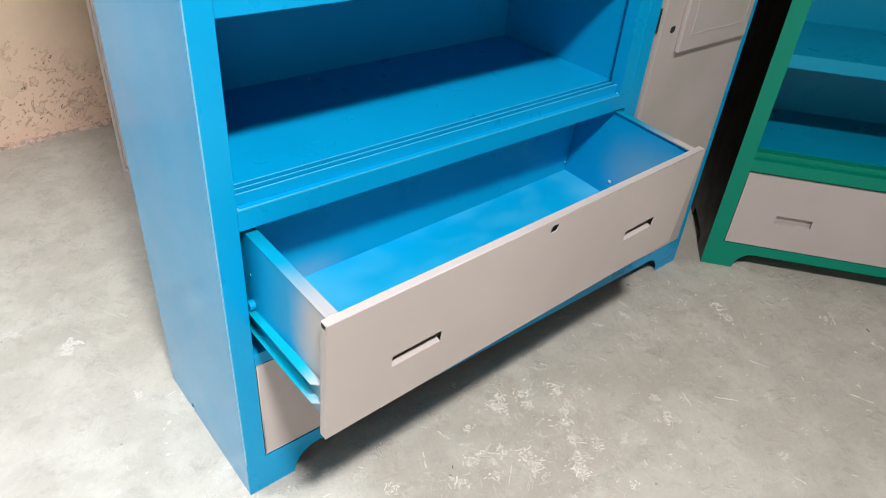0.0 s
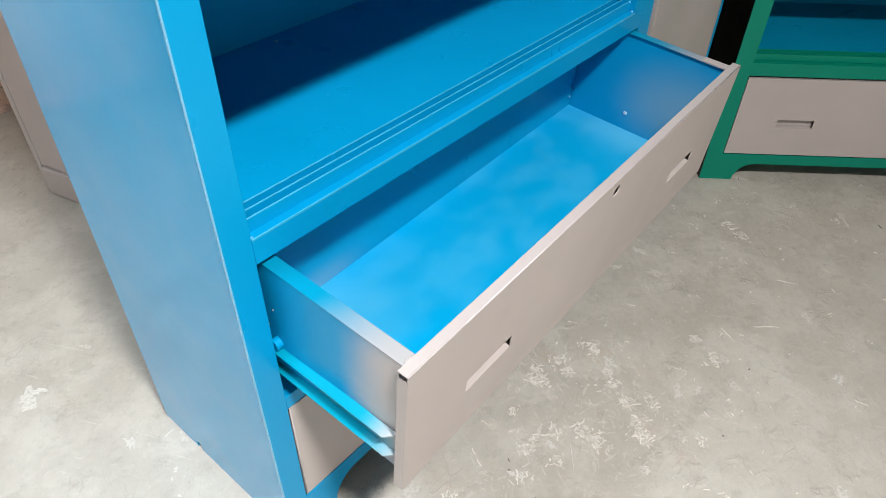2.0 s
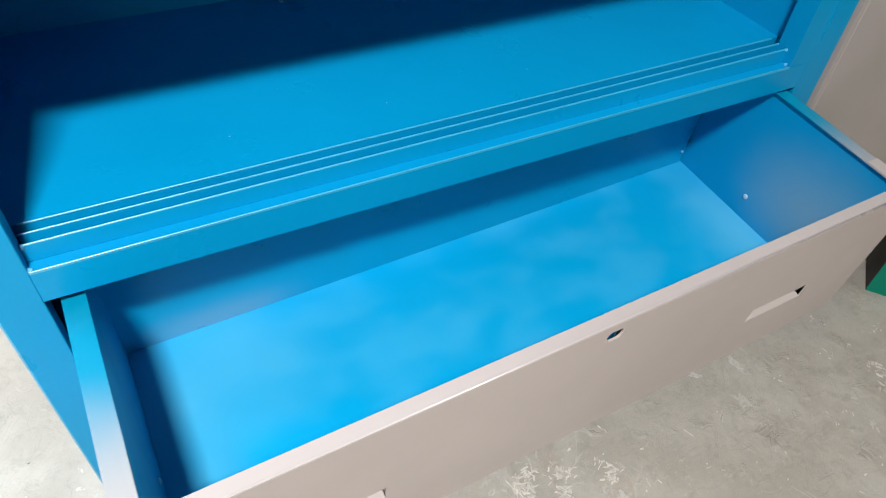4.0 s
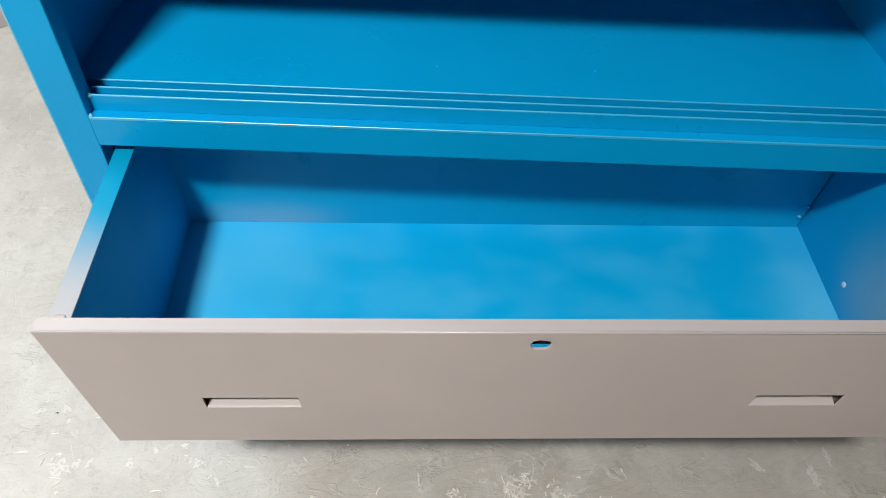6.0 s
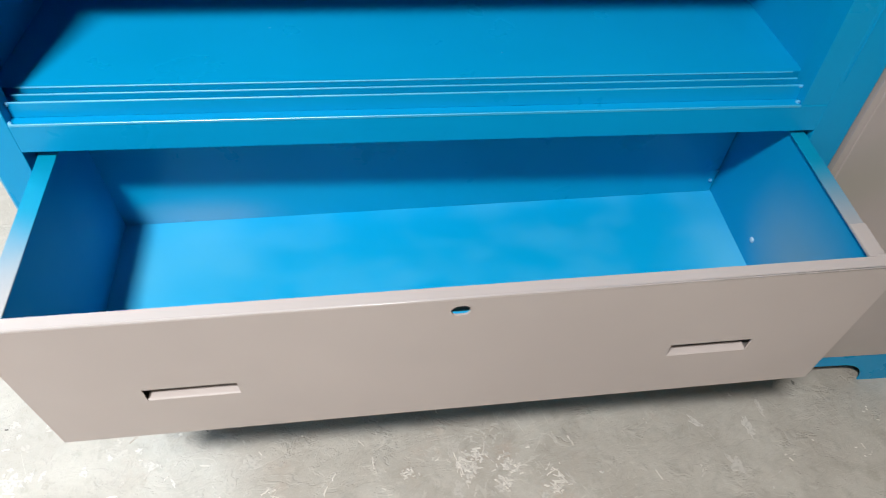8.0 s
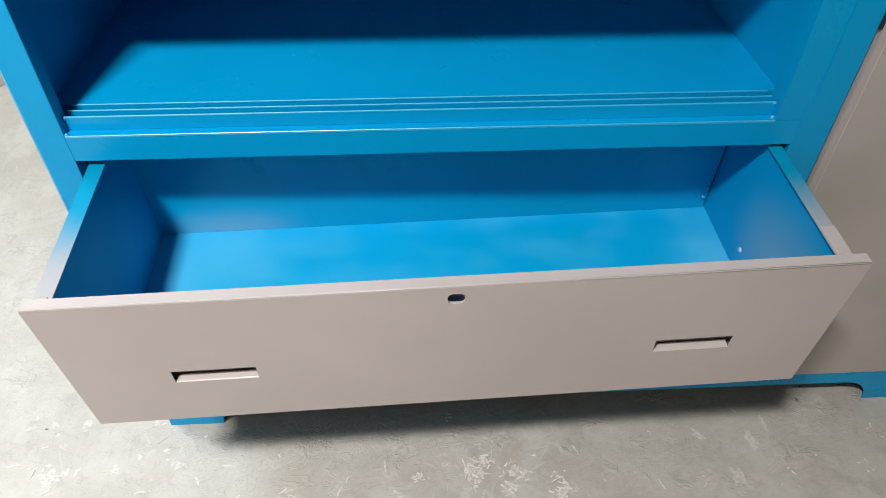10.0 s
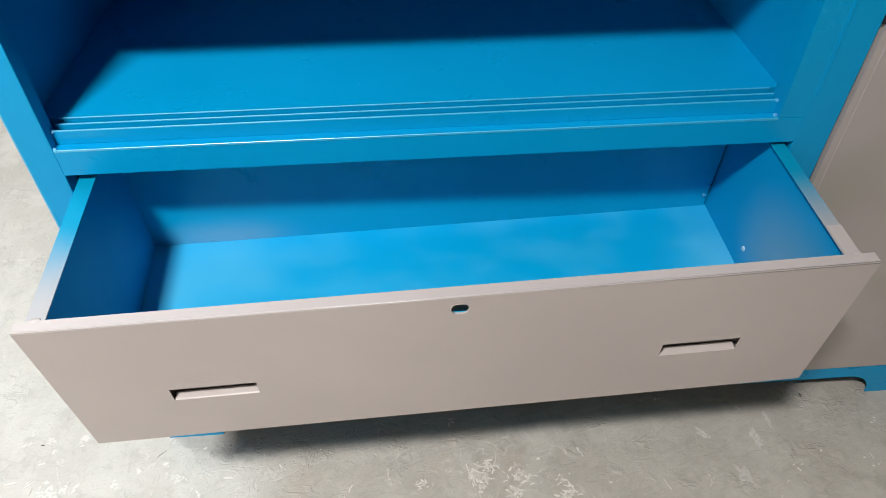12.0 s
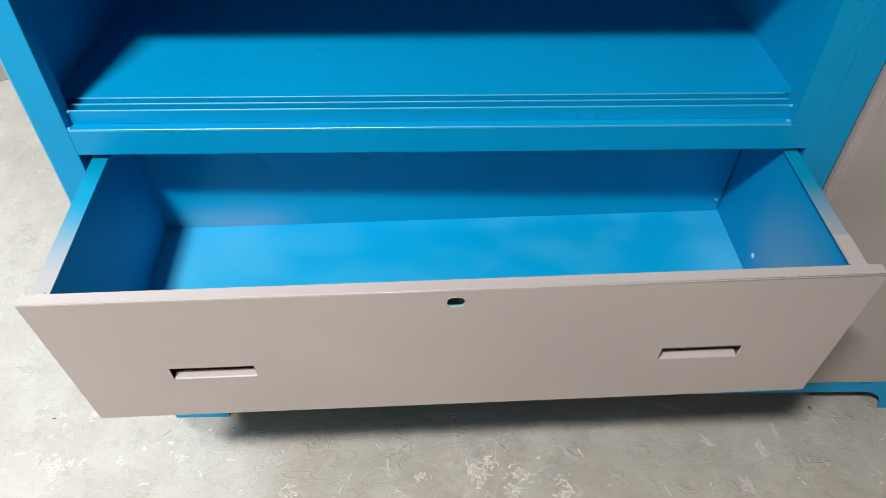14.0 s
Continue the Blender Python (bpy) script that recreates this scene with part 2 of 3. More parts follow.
def prism(points, axis, a, b, bev=0.0):
    """A polygon of (u, v) pushed along an axis from a to b: axis x takes (y, z), axis y (x, z), axis z (x, y)."""
    bm = bmesh.new()
    n = "xyz".index(axis)
    def at(u, v, w):
        out = [u, v]
        out.insert(n, w)
        return out
    face = bm.faces.new([bm.verts.new(at(u, v, a)) for u, v in points])
    made = bmesh.ops.extrude_face_region(bm, geom=[face])
    bmesh.ops.translate(bm, verts=[v for v in made["geom"] if isinstance(v, bmesh.types.BMVert)], vec=at(0, 0, b - a))
    bmesh.ops.recalc_face_normals(bm, faces=bm.faces)
    if bev:
        bmesh.ops.bevel(bm, geom=list(bm.edges), offset=bev, segments=1, affect="EDGES")
    return bm


def hole_ring(cx, cz, r, flat, steps=20):
    out = []
    for k in range(steps):
        a = 2 * math.pi * (k + 0.5) / steps
        out.append((cx + r * math.cos(a), cz + max(-flat, min(flat, r * math.sin(a)))))
    return out


def plate(x0, x1, z0, z1, y0, y1, rects=(), rounds=()):
    """A sheet in the x-z plane with rectangular holes (x0, x1, z0, z1) and round ones (x, z, r, flat)."""
    bm = bmesh.new()
    squares = [(cx - 1.5 * r, cx + 1.5 * r, cz - 1.5 * r, cz + 1.5 * r) for cx, cz, r, _ in rounds]
    xs = sorted({x0, x1, *(v for q in (*rects, *squares) for v in q[:2])})
    zs = sorted({z0, z1, *(v for q in (*rects, *squares) for v in q[2:])})
    verts = {}
    def vert(x, z):
        key = (round(x, 5), round(z, 5))
        if key not in verts:
            verts[key] = bm.verts.new((x, y0, z))
        return verts[key]
    inside = lambda q, x, z: q[0] < x < q[1] and q[2] < z < q[3]
    for xa, xb in zip(xs, xs[1:]):
        for za, zb in zip(zs, zs[1:]):
            mx, mz = (xa + xb) / 2, (za + zb) / 2
            if any(inside(q, mx, mz) for q in (*rects, *squares)):
                continue
            bm.faces.new([vert(xa, za), vert(xb, za), vert(xb, zb), vert(xa, zb)])
    for (cx, cz, r, flat), q in zip(rounds, squares):
        border = [(x, z) for x in xs if q[0] <= x <= q[1] for z in zs if q[2] <= z <= q[3] and (x in q[:2] or z in q[2:])]
        border = sorted(border, key=lambda p: math.atan2(p[1] - cz, p[0] - cx))
        ring = sorted(hole_ring(cx, cz, r, flat), key=lambda p: math.atan2(p[1] - cz, p[0] - cx))
        inner = [bm.verts.new((x, y0, z)) for x, z in ring]
        outer = [vert(*p) for p in border]
        edges = [bm.edges.new((inner[k], inner[k - 1])) for k in range(len(inner))]
        for k in range(len(outer)):
            pair = (outer[k], outer[k - 1])
            edges.append(bm.edges.get(pair) or bm.edges.new(pair))
        bmesh.ops.bridge_loops(bm, edges=edges)
    made = bmesh.ops.extrude_face_region(bm, geom=list(bm.faces))
    bmesh.ops.translate(bm, verts=[v for v in made["geom"] if isinstance(v, bmesh.types.BMVert)], vec=(0, y1 - y0, 0))
    bmesh.ops.recalc_face_normals(bm, faces=bm.faces)
    return bm


def merged(*bms):
    out = bmesh.new()
    for b in bms:
        data = bpy.data.meshes.new("scratch")
        b.to_mesh(data)
        out.from_mesh(data)
        bpy.data.meshes.remove(data)
        b.free()
    return out


def mesh_of(name, bm, mat):
    data = bpy.data.meshes.new(name)
    bm.to_mesh(data)
    bm.free()
    data.materials.append(mat)
    return data


def part(name, bm, mat, parent, label="", at=None):
    ob = new(name, mesh_of(name, bm, mat))
    ob.parent = parent
    if at is not None:
        ob.matrix_local = at
    if label:
        ob["label"] = label
    return ob


def thing(name, label, category, at=None, group="", kind=""):
    ob = new(name)
    ob.empty_display_size = 0.1
    if at is not None:
        ob.matrix_world = at
    return tagged(ob, label, category, group, kind)


def structure(name, bm, mat, label, category):
    return tagged(new(name, mesh_of(name, bm, mat)), label, category, kind="structure")


# ---- the workshop ----
WALL_TURN = 0.13
ROOF = 2.93
floor = structure("floor", boxed(-5.4, 4.6, -4.0, 2.7, -0.12, 0.0), FLOOR, "worn grey concrete workshop floor with scratches", "floor")
wall_north = structure("wall_north", boxed(-5.6, 4.9, 0.0, 0.2, -0.1, ROOF + 0.05), WALL, "peach limewashed wall flaking above the floor", "wall")
wall_north.matrix_world = pose(0, 1.822, 0, 0, 0, math.degrees(math.atan(WALL_TURN)))
wall_west = structure("wall_west", boxed(-5.4, -5.2, -4.0, 1.14, 0.0, ROOF), PLASTER, "plain plastered workshop wall", "wall")
wall_east = structure("wall_east", boxed(4.4, 4.6, -4.0, 2.6, 0.0, ROOF), PLASTER, "plain plastered workshop wall", "wall")
# unseen wall, its opening made to hold the added front fill
wall_south = structure("wall_south", plate(-5.4, 4.6, 0.0, ROOF, -4.0, -3.8, rects=[(-2.5, -0.9, 0.0, 2.1)]), PLASTER, "plain unseen workshop wall with an opening for a fill lamp", "wall")


def roof_with_holes(x0, x1, y0, y1, holes):
    """A roof slab made of strips that leave openings for the overhead lamps."""
    xs = sorted({x0, x1, *(v for h in holes for v in h[:2])})
    ys = sorted({y0, y1, *(v for h in holes for v in h[2:])})
    cells = [boxed(a, b, c, d, ROOF, ROOF + 0.12) for a, b in zip(xs, xs[1:]) for c, d in zip(ys, ys[1:])
             if not any(h[0] <= (a + b) / 2 <= h[1] and h[2] <= (c + d) / 2 <= h[3] for h in holes)]
    return merged(*cells)


# unseen roof, its holes made for the overhead lamps and sky fill
ceiling = structure("ceiling", roof_with_holes(-2.6, 4.6, -4.0, 2.7, [(-0.62, 0.06, -1.53, -1.19), (-1.15, -0.57, 0.14, 0.70)]), PLASTER, "plain unseen ceiling with openings for two lamps and sky fill", "ceiling")

# ---- blue cabinet ----
W, D, H = 1.449, 0.392, 1.95
T = 0.0025
cab = thing("steel_cabinet", "blue enamelled steel cabinet with grey door and one drawer pulled out", "cabinet")


def foot_curve(x, way, rise, run, steps=7):
    """The inner edge of a foot, from the floor up to the skirt's lower edge."""
    return [(x + way * run * (1 - math.cos(0.5 * math.pi * k / steps)) , rise * math.sin(0.5 * math.pi * k / steps)) for k in range(steps + 1)]


def skirt(w, z1, y0, y1, foot=0.100, rise=0.056, run=0.055):
    left, right = foot_curve(foot, 1, rise, run), foot_curve(w - foot, -1, rise, run)
    return prism([(0, 0), *left, *reversed(right), (w, 0), (w, z1), (0, z1)], "y", y0, y1)


def fin(y, z, top, r=0.0011, steps=6):
    """The outline of a thin upright strip with a rounded top."""
    arc = [(y + r - r * math.cos(math.pi * k / steps), top - r + r * math.sin(math.pi * k / steps)) for k in range(steps + 1)]
    return [(y, z), *arc, (y + 2 * r, z)]


# carcass
def side_sheet(x0, x1):
    return merged(boxed(x0, x1, 0.004, D, 0.018, H), boxed(x0, x1, 0.004, 0.269, 0.0, 0.018), boxed(x0, x1, 0.283, D, 0.0, 0.018))


part("side_panel", side_sheet(0.0, T), BLUE_SIDE, cab, "glossy blue steel side panel")
part("side_panel", side_sheet(W - T, W), BLUE_SIDE, cab)
part("partition", boxed(0.962, 0.980, 0.024, D - T, 0.095, H - 0.01), BLUE, cab)
part("inner_wall", boxed(0.012, 0.0145, 0.012, D - T, 0.655, H - 0.01), BLUE, cab)
part("back_panel", boxed(T, W - T, D - T, D, 0.05, H), BLUE, cab)
part("top_panel", boxed(0.0, W, 0.003, D, H, H + 0.02, bev=0.004), BLUE, cab)
part("bottom_panel", boxed(T, W - T, 0.003, D - T, 0.088, 0.092), BLUE, cab)

# front frame
part("base_skirt", skirt(W, 0.0905, 0.0, 0.003), BLUE, cab)
S = 0.0025


def corner_profile(x0, x1, back):
    """A folded stile seen from above: a face from x0 to x1 with a return at x1."""
    way = 1 if x1 > x0 else -1
    return [(x0, 0.004), (x0, 0.0022), (x0 + way * 0.0006, 0.0008), (x0 + way * 0.002, 0.0), (x1 - way * 0.0008, 0.0), (x1, 0.0008), (x1, back), (x1 - way * S, back), (x1 - way * S, S), (x0 + way * 0.003, S), (x0 + way * 0.0025, 0.004)]


part("stile", prism(corner_profile(0.0, 0.040, 0.022), "z", 0.0905, H), BLUE, cab)
# thin strip carrying the painted corner highlight
part("corner_edge", boxed(-0.0004, 0.0017, -0.0004, 0.0024, 0.0905, H - 0.001, bev=0.0008), CORNER_HIGHLIGHT, cab, "glossy corner of the frame with a painted highlight")
part("stile", prism(corner_profile(1.029, 0.981, 0.022), "z", 0.0905, H), BLUE, cab)
part("stile_strip", merged(boxed(0.948, 0.9812, 0.0, S, 0.6545, H), boxed(0.948, 0.9505, S, 0.030, 0.6545, H)), BLUE, cab)
part("seam", boxed(0.9855, 0.9875, -0.0012, 0.0002, 0.6845, H, bev=0.0005), BLUE, cab, "raised seam on the stile")
part("stile", boxed(1.425, W, 0.0, S, 0.0905, H), BLUE, cab)
part("rail", prism([(0.0, 0.6165), (0.0008, 0.616), (0.022, 0.616), (0.022, 0.6185), (S, 0.6185), (S, 0.6515), (0.0135, 0.6515), (0.0135, 0.654), (0.0016, 0.654), (0.0005, 0.6535), (0.0, 0.6524)], "x", 0.040, 0.981), BLUE, cab, "front rail with a narrow ledge")
part("rail", prism([(0.0, 0.334), (S, 0.334), (S, 0.3575), (0.05, 0.3575), (0.05, 0.360), (0.0008, 0.360), (0.0, 0.3592)], "x", 0.040, 0.981), BLUE, cab)
part("ledge_fold", prism(fin(-0.0004, 0.6515, 0.6546, 0.0010), "x", 0.0405, 0.9478), BLUE_EDGE_HIGHLIGHT, cab)
part("rail", boxed(0.948, W, 0.0, S, 1.925, H - 0.001), BLUE, cab)

# shelves and the tracks for sliding panes
TOP = 0.673
part("shelf", prism([(0.0436, TOP - 0.014), (0.0436, TOP), (D - T, TOP), (D - T, TOP - 0.0025), (0.0457, TOP - 0.0025), (0.0457, TOP - 0.014)], "x", 0.0145, 0.962), BLUE, cab, "blue shelf in the open upper compartment")


def bead(y, z, r=0.0012, steps=10):
    """A rounded upper edge running along the cabinet."""
    ring = [(y + r * math.cos(2 * math.pi * k / steps), z + r * math.sin(2 * math.pi * k / steps)) for k in range(steps)]
    return prism(ring, "x", 0.0405, 0.9478)


for y, z, top, r in ((0.0136, 0.6542, TOP, 0.0011), (0.0282, 0.6592, TOP, 0.0011), (0.0418, 0.6592, TOP + 0.0004, 0.0008)):
    track = part("glass_track", prism(fin(y, z, top, r), "x", 0.0405, 0.9478), BLUE, cab)
    part("rounded_edge", bead(y + r, top - r * 0.4), BLUE_EDGE_HIGHLIGHT, track, "glossy rounded edge, paler for its highlight")
part("track_bed", boxed(0.0405, 0.9478, 0.0160, 0.0436, 0.6570, 0.6590), BLUE, cab)
part("shelf", prism([(0.004, 0.936), (0.022, 0.936), (0.022, 0.9385), (0.0065, 0.9385), (0.0065, 0.9705), (D - T, 0.9705), (D - T, 0.973), (0.005, 0.973), (0.004, 0.972)], "x", 0.040, 0.948), BLUE, cab, "upper shelf with a folded lip")


def weld(place, parent, size=0.0028):
    bm = bmesh.new()
    bmesh.ops.create_icosphere(bm, subdivisions=2, radius=size)
    for v in bm.verts:
        v.co *= 1 + 0.35 * noise.noise(v.co * 400 + Vector(place) * 50)
    bmesh.ops.translate(bm, verts=bm.verts, vec=place)
    return part("weld_bead", bm, WELD, parent)


for place in ((0.946, 0.015, 0.6715), (0.946, 0.006, 0.655), (0.0418, 0.003, 0.654), (0.0418, 0.0145, 0.6715)):
    weld(place, cab)


for x, y in ((0.240, 0.099), (0.412, 0.095), (0.597, 0.098), (0.592, 0.202), (0.310, 0.165)):
    bm = bmesh.new()
    bmesh.ops.create_icosphere(bm, subdivisions=1, radius=0.0010, matrix=Matrix.Translation((x, y, TOP)) @ Matrix.Diagonal((1.2, 0.8, 0.5, 1)))
    part("paint_nib", bm, WELD, cab)

# small flattened pale blob towards the back of the shelf
bm = bmesh.new()
bmesh.ops.create_icosphere(bm, subdivisions=2, radius=0.0030, matrix=Matrix.Translation((0.378, 0.366, TOP)) @ Matrix.Diagonal((1.0, 1.5, 0.4, 1)))
part("shelf_fleck", bm, RIVET, cab, "pale fleck on the shelf")

# wardrobe door
DX0, DX1 = 1.0325, 1.4215
door = part("door", merged(plate(DX0, DX1, 0.0935, 1.92, -0.004, -0.0025, rounds=[(1.089, 0.780, 0.0105, 0.008)]),
    boxed(DX0, DX0 + 0.0015, -0.0025, 0.012, 0.0935, 1.92), boxed(DX1 - 0.0015, DX1, -0.0025, 0.012, 0.0935, 1.92), boxed(DX0, DX1, -0.0025, 0.012, 0.0935, 0.095)), DOOR_GREY, cab, "dusty grey steel wardrobe door with a raised panel")
part("edge_fold", boxed(DX0 + 0.010, DX0 + 0.0125, -0.0048, -0.0038, 0.0935, 1.92, bev=0.0004), GREY, door)
part("raised_panel", boxed(1.114, 1.404, -0.016, -0.004, 0.726, 1.80, bev=0.003), DOOR_GREY, door)
part("inset_line", merged(boxed(1.148, 1.1505, -0.0172, -0.016, 0.763, 1.76), boxed(1.376, 1.3785, -0.0172, -0.016, 0.763, 1.76), boxed(1.1505, 1.376, -0.0172, -0.016, 0.763, 0.7655)), GREY, door)
part("keyhole", boxed(1.077, 1.101, -0.0022, 0.004, 0.768, 0.792), HOLE_SHADE, door, "black block for the shade inside the lock hole")
part("bolt_slot", boxed(1.0285, 1.0322, -0.0022, 0.008, 0.779, 0.832), HOLE_SHADE, cab, "black strip for the shaded lock slot beside the door")


# ---- drawers ----
def drawer_front(w, h, handles, lock, depth=0.0155):
    """A folded steel drawer front with two slots for the hand and a lock hole; its face lies at y = 0."""
    sheet = 0.0014
    return merged(
        plate(0, w, 0, h, 0.0, sheet, rects=handles, rounds=[lock]),
        boxed(0, w, sheet, depth, h - sheet, h), boxed(0.004, w - 0.004, sheet, depth, 0, sheet),
        boxed(0, sheet, sheet, depth - 0.001, 0.001, h - 0.010), boxed(w - sheet, w, sheet, depth - 0.001, 0.001, h - 0.010),
        plate(0.012, w - 0.012, sheet, h - sheet - 0.0005, depth - sheet, depth, rects=[(lock[0] - 0.012, lock[0] + 0.024, lock[1] - 0.052, lock[1] - 0.0225)]))


def handle_cup(q, depth=0.0112):
    """The flap bent inwards from the lower edge of a hand slot."""
    x0, x1, z0, z1 = q
    return merged(
        prism([(0.0002, z0 - 0.0014), (0.0002, z0 - 0.0002), (0.002, z0 + 0.0008), (depth, z0 + 0.0022), (depth, z0 + 0.0008), (0.002, z0 - 0.0006)], "x", x0 + 0.0005, x1 - 0.0005),
        boxed(x0 - 0.006, x1 + 0.006, 0.0145, 0.0155, z0 - 0.002, z1 + 0.010))


HANDLES = [(0.1225, 0.2250, 0.0885, 0.1125), (0.7265, 0.8270, 0.0905, 0.1155)]
DW, DH = 0.948, 0.2455
drawer_pose = pose(0.0495, -0.2175, 0.3455, 4.0, -0.38, 1.58)
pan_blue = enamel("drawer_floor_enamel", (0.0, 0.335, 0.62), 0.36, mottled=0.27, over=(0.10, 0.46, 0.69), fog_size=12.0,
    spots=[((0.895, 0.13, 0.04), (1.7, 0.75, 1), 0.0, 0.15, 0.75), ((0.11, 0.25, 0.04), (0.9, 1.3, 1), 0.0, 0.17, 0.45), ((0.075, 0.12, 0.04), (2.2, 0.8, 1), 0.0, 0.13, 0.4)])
side_blue = enamel("drawer_side_enamel", BLUE_C, 0.34,
    spots=[((0.006, -0.02, 0.17), (4.5, 1.0, 0.62), 0.065, 0.145, 1.0)])
side_blue_fogged = enamel("fogged_drawer_side_enamel", BLUE_C, 0.34, over=(0.27, 0.42, 0.51), spots=[((0.9175, 0.088, 0.125), (2.0, 0.85, 1.1), 0.0, 0.135, 0.62)])
rim_blue = enamel("drawer_rim_enamel", (0.0, 0.225, 0.37), 0.34, over=(0.345, 0.33, 0.325), spots=[((0.0, 0.0, 0.0), (0.0, 1.0, 0.0), 0.035, 0.165, 1.0)])
runner_blue = enamel("runner_enamel", (0.0, 0.285, 0.40), 0.3, spots=[((0.0, -0.23, 0.0), (0.0, 1.0, 0.0), 0.015, 0.075, 0.9)], spec=0.4)
# the pale spot low on the left paints in a glare, with some overspray
back_blue = enamel("drawer_back_glare_enamel", (0.0, 0.33, 0.575), 0.3, coat=0.3, over=(0.24, 0.41, 0.54), spots=[((0.15, 0.3117, 0.045), (0.6, 1.0, 1.6), 0.0, 0.085, 0.55)])
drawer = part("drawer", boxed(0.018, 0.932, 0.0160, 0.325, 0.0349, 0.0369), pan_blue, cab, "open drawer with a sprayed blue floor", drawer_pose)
front = part("drawer_front", drawer_front(DW, DH, HANDLES, (0.4703, 0.2243, 0.0102, 0.0084)), GREY, drawer, "grey steel drawer front")
bm = bmesh.new()
bmesh.ops.create_cone(bm, cap_ends=True, segments=14, radius1=0.0016, radius2=0.0016, depth=DW - 0.001, matrix=pose(DW / 2, 0.00145, DH - 0.00135, 0, 90, 0))
for face in bm.faces:
    face.smooth = len(face.verts) == 4
part("folded_edge", bm, GREY_EDGE, front, "glossy rounded fold along the top")
for q in HANDLES:
    part("handle_recess", handle_cup(q), GREY, drawer)


def rod(a, b, r, steps=12):
    """A thin round bar from a to b, smooth along its length."""
    bm = bmesh.new()
    a, b = Vector(a), Vector(b)
    turn = (b - a).to_track_quat("Z", "Y").to_matrix().to_4x4()
    bmesh.ops.create_cone(bm, cap_ends=True, segments=steps, radius1=r, radius2=r, depth=(b - a).length, matrix=Matrix.Translation((a + b) / 2) @ turn)
    for face in bm.faces:
        face.smooth = len(face.verts) == 4
    return bm


def hole_lip(cx, cz, r, flat, y0, y1, thick=0.0009):
    """A short sleeve round a lock hole, standing a hair proud of the sheet."""
    bm = bmesh.new()
    loops = [[bm.verts.new((x, y, z)) for x, z in hole_ring(cx, cz, q, f)] for q, f, y in
             ((r + thick, flat + thick, y0 + 0.0003), (r + thick * 0.4, flat + thick * 0.4, y0), (r - 0.0002, flat - 0.0002, y0 + 0.0004), (r - 0.0002, flat - 0.0002, y1))]
    for p, q in zip(loops, loops[1:]):
        for k in range(len(p)):
            bm.faces.new((p[k - 1], p[k], q[k], q[k - 1]))
    bmesh.ops.recalc_face_normals(bm, faces=bm.faces)
    return bm


part("lock_rim", hole_lip(0.4703, 0.2243, 0.0102, 0.0084, -0.0005, 0.0020), GREY_EDGE, front, "pale painted rim of the lock hole")
# black block painted in as the shade of the fold's open end
part("tube_end", boxed(-0.0003, 0.0011, 0.0042, 0.0128, DH - 0.0076, DH - 0.0022), HOLE_SHADE, front, "black block for the shaded open end of the folded top")
SIDE_L, SIDE_R = (0.010, 0.030), (0.9175, 0.9310)
for x0, x1 in (SIDE_L, SIDE_R):
    part("side_wall", boxed(x0, x1, 0.0160, 0.330, 0.025, 0.2420, bev=0.001), side_blue_fogged if x0 > 0.5 else side_blue, drawer, "blue drawer side with grey overspray")
    lip = 0.0045 if x0 > 0.5 else 0.0006
    part("rim", boxed(x0 - lip, x1 + 0.0006, 0.0160, 0.330, 0.2421, 0.2440, bev=0.0006), rim_blue, drawer, "folded rim fading from blue to grey")
part("rim_lap", boxed(0.9135, 0.9320, 0.0160, 0.062, 0.2441, 0.2452, bev=0.0004), GREY, drawer, "folded lap at the end of the rim")
part("back_wall", boxed(0.030, 0.9148, 0.3117, 0.3137, 0.0372, 0.235), back_blue, drawer)

for x, turn in ((0.019, 0.2), (0.929, -0.3)):
    bm = bmesh.new()
    bmesh.ops.create_icosphere(bm, subdivisions=3, radius=0.0042)
    for v in bm.verts:
        v.co *= 1 + 0.22 * noise.noise(v.co * 300 + Vector((x * 40, 0, 0)))
    bmesh.ops.transform(bm, verts=bm.verts, matrix=Matrix.Translation((x, 0.0155, 0.2438)) @ Matrix.Rotation(turn, 4, "Z") @ Matrix.Diagonal((1.7, 1.0, 0.55, 1)))
    for face in bm.faces:
        face.smooth = True
    part("weld_bead", bm, GREY, drawer, "ragged weld at the corner, painted over")
for y, z in ((0.235, 0.165), (0.262, 0.150), (0.275, 0.118), (0.248, 0.128)):
    bm = bmesh.new()
    bmesh.ops.create_uvsphere(bm, u_segments=8, v_segments=6, radius=0.0016, matrix=Matrix.Translation((0.0098, y, z)) @ Matrix.Diagonal((0.4, 1, 1.3, 1)))
    part("paint_drip", bm, GREY, drawer, "pale fleck of grey paint")


def runner(inner, outer, y0):
    """A horizontal C-channel standing out of the carcass beside the drawer, its front corner cut off."""
    way = 1 if outer > inner else -1
    t = 0.0018
    shape = [(inner, 0.455), (outer, 0.455), (outer, 0.455 - t), (inner + way * t, 0.455 - t), (inner + way * t, 0.415), (outer, 0.415), (outer, 0.415 - t), (inner, 0.415 - t)]
    bm = prism(shape, "y", y0, 0.33)
    for v in bm.verts:
        if v.co.y < 0:
            v.co.y += abs(v.co.x - inner) * 0.9
    return bm


part("runner", runner(0.0565, 0.0405, -0.210), runner_blue, cab, "blue channel runner under the open drawer")
part("runner", runner(0.9690, 0.9805, -0.165), runner_blue, cab)
bm = bmesh.new()
bmesh.ops.create_cone(bm, cap_ends=True, segments=20, radius1=0.009, radius2=0.009, depth=0.010, matrix=pose(0.0475, 0.006, 0.4655, 0, 90, 0))
part("roller", bm, BLUE, cab, "small painted roller at the runner")


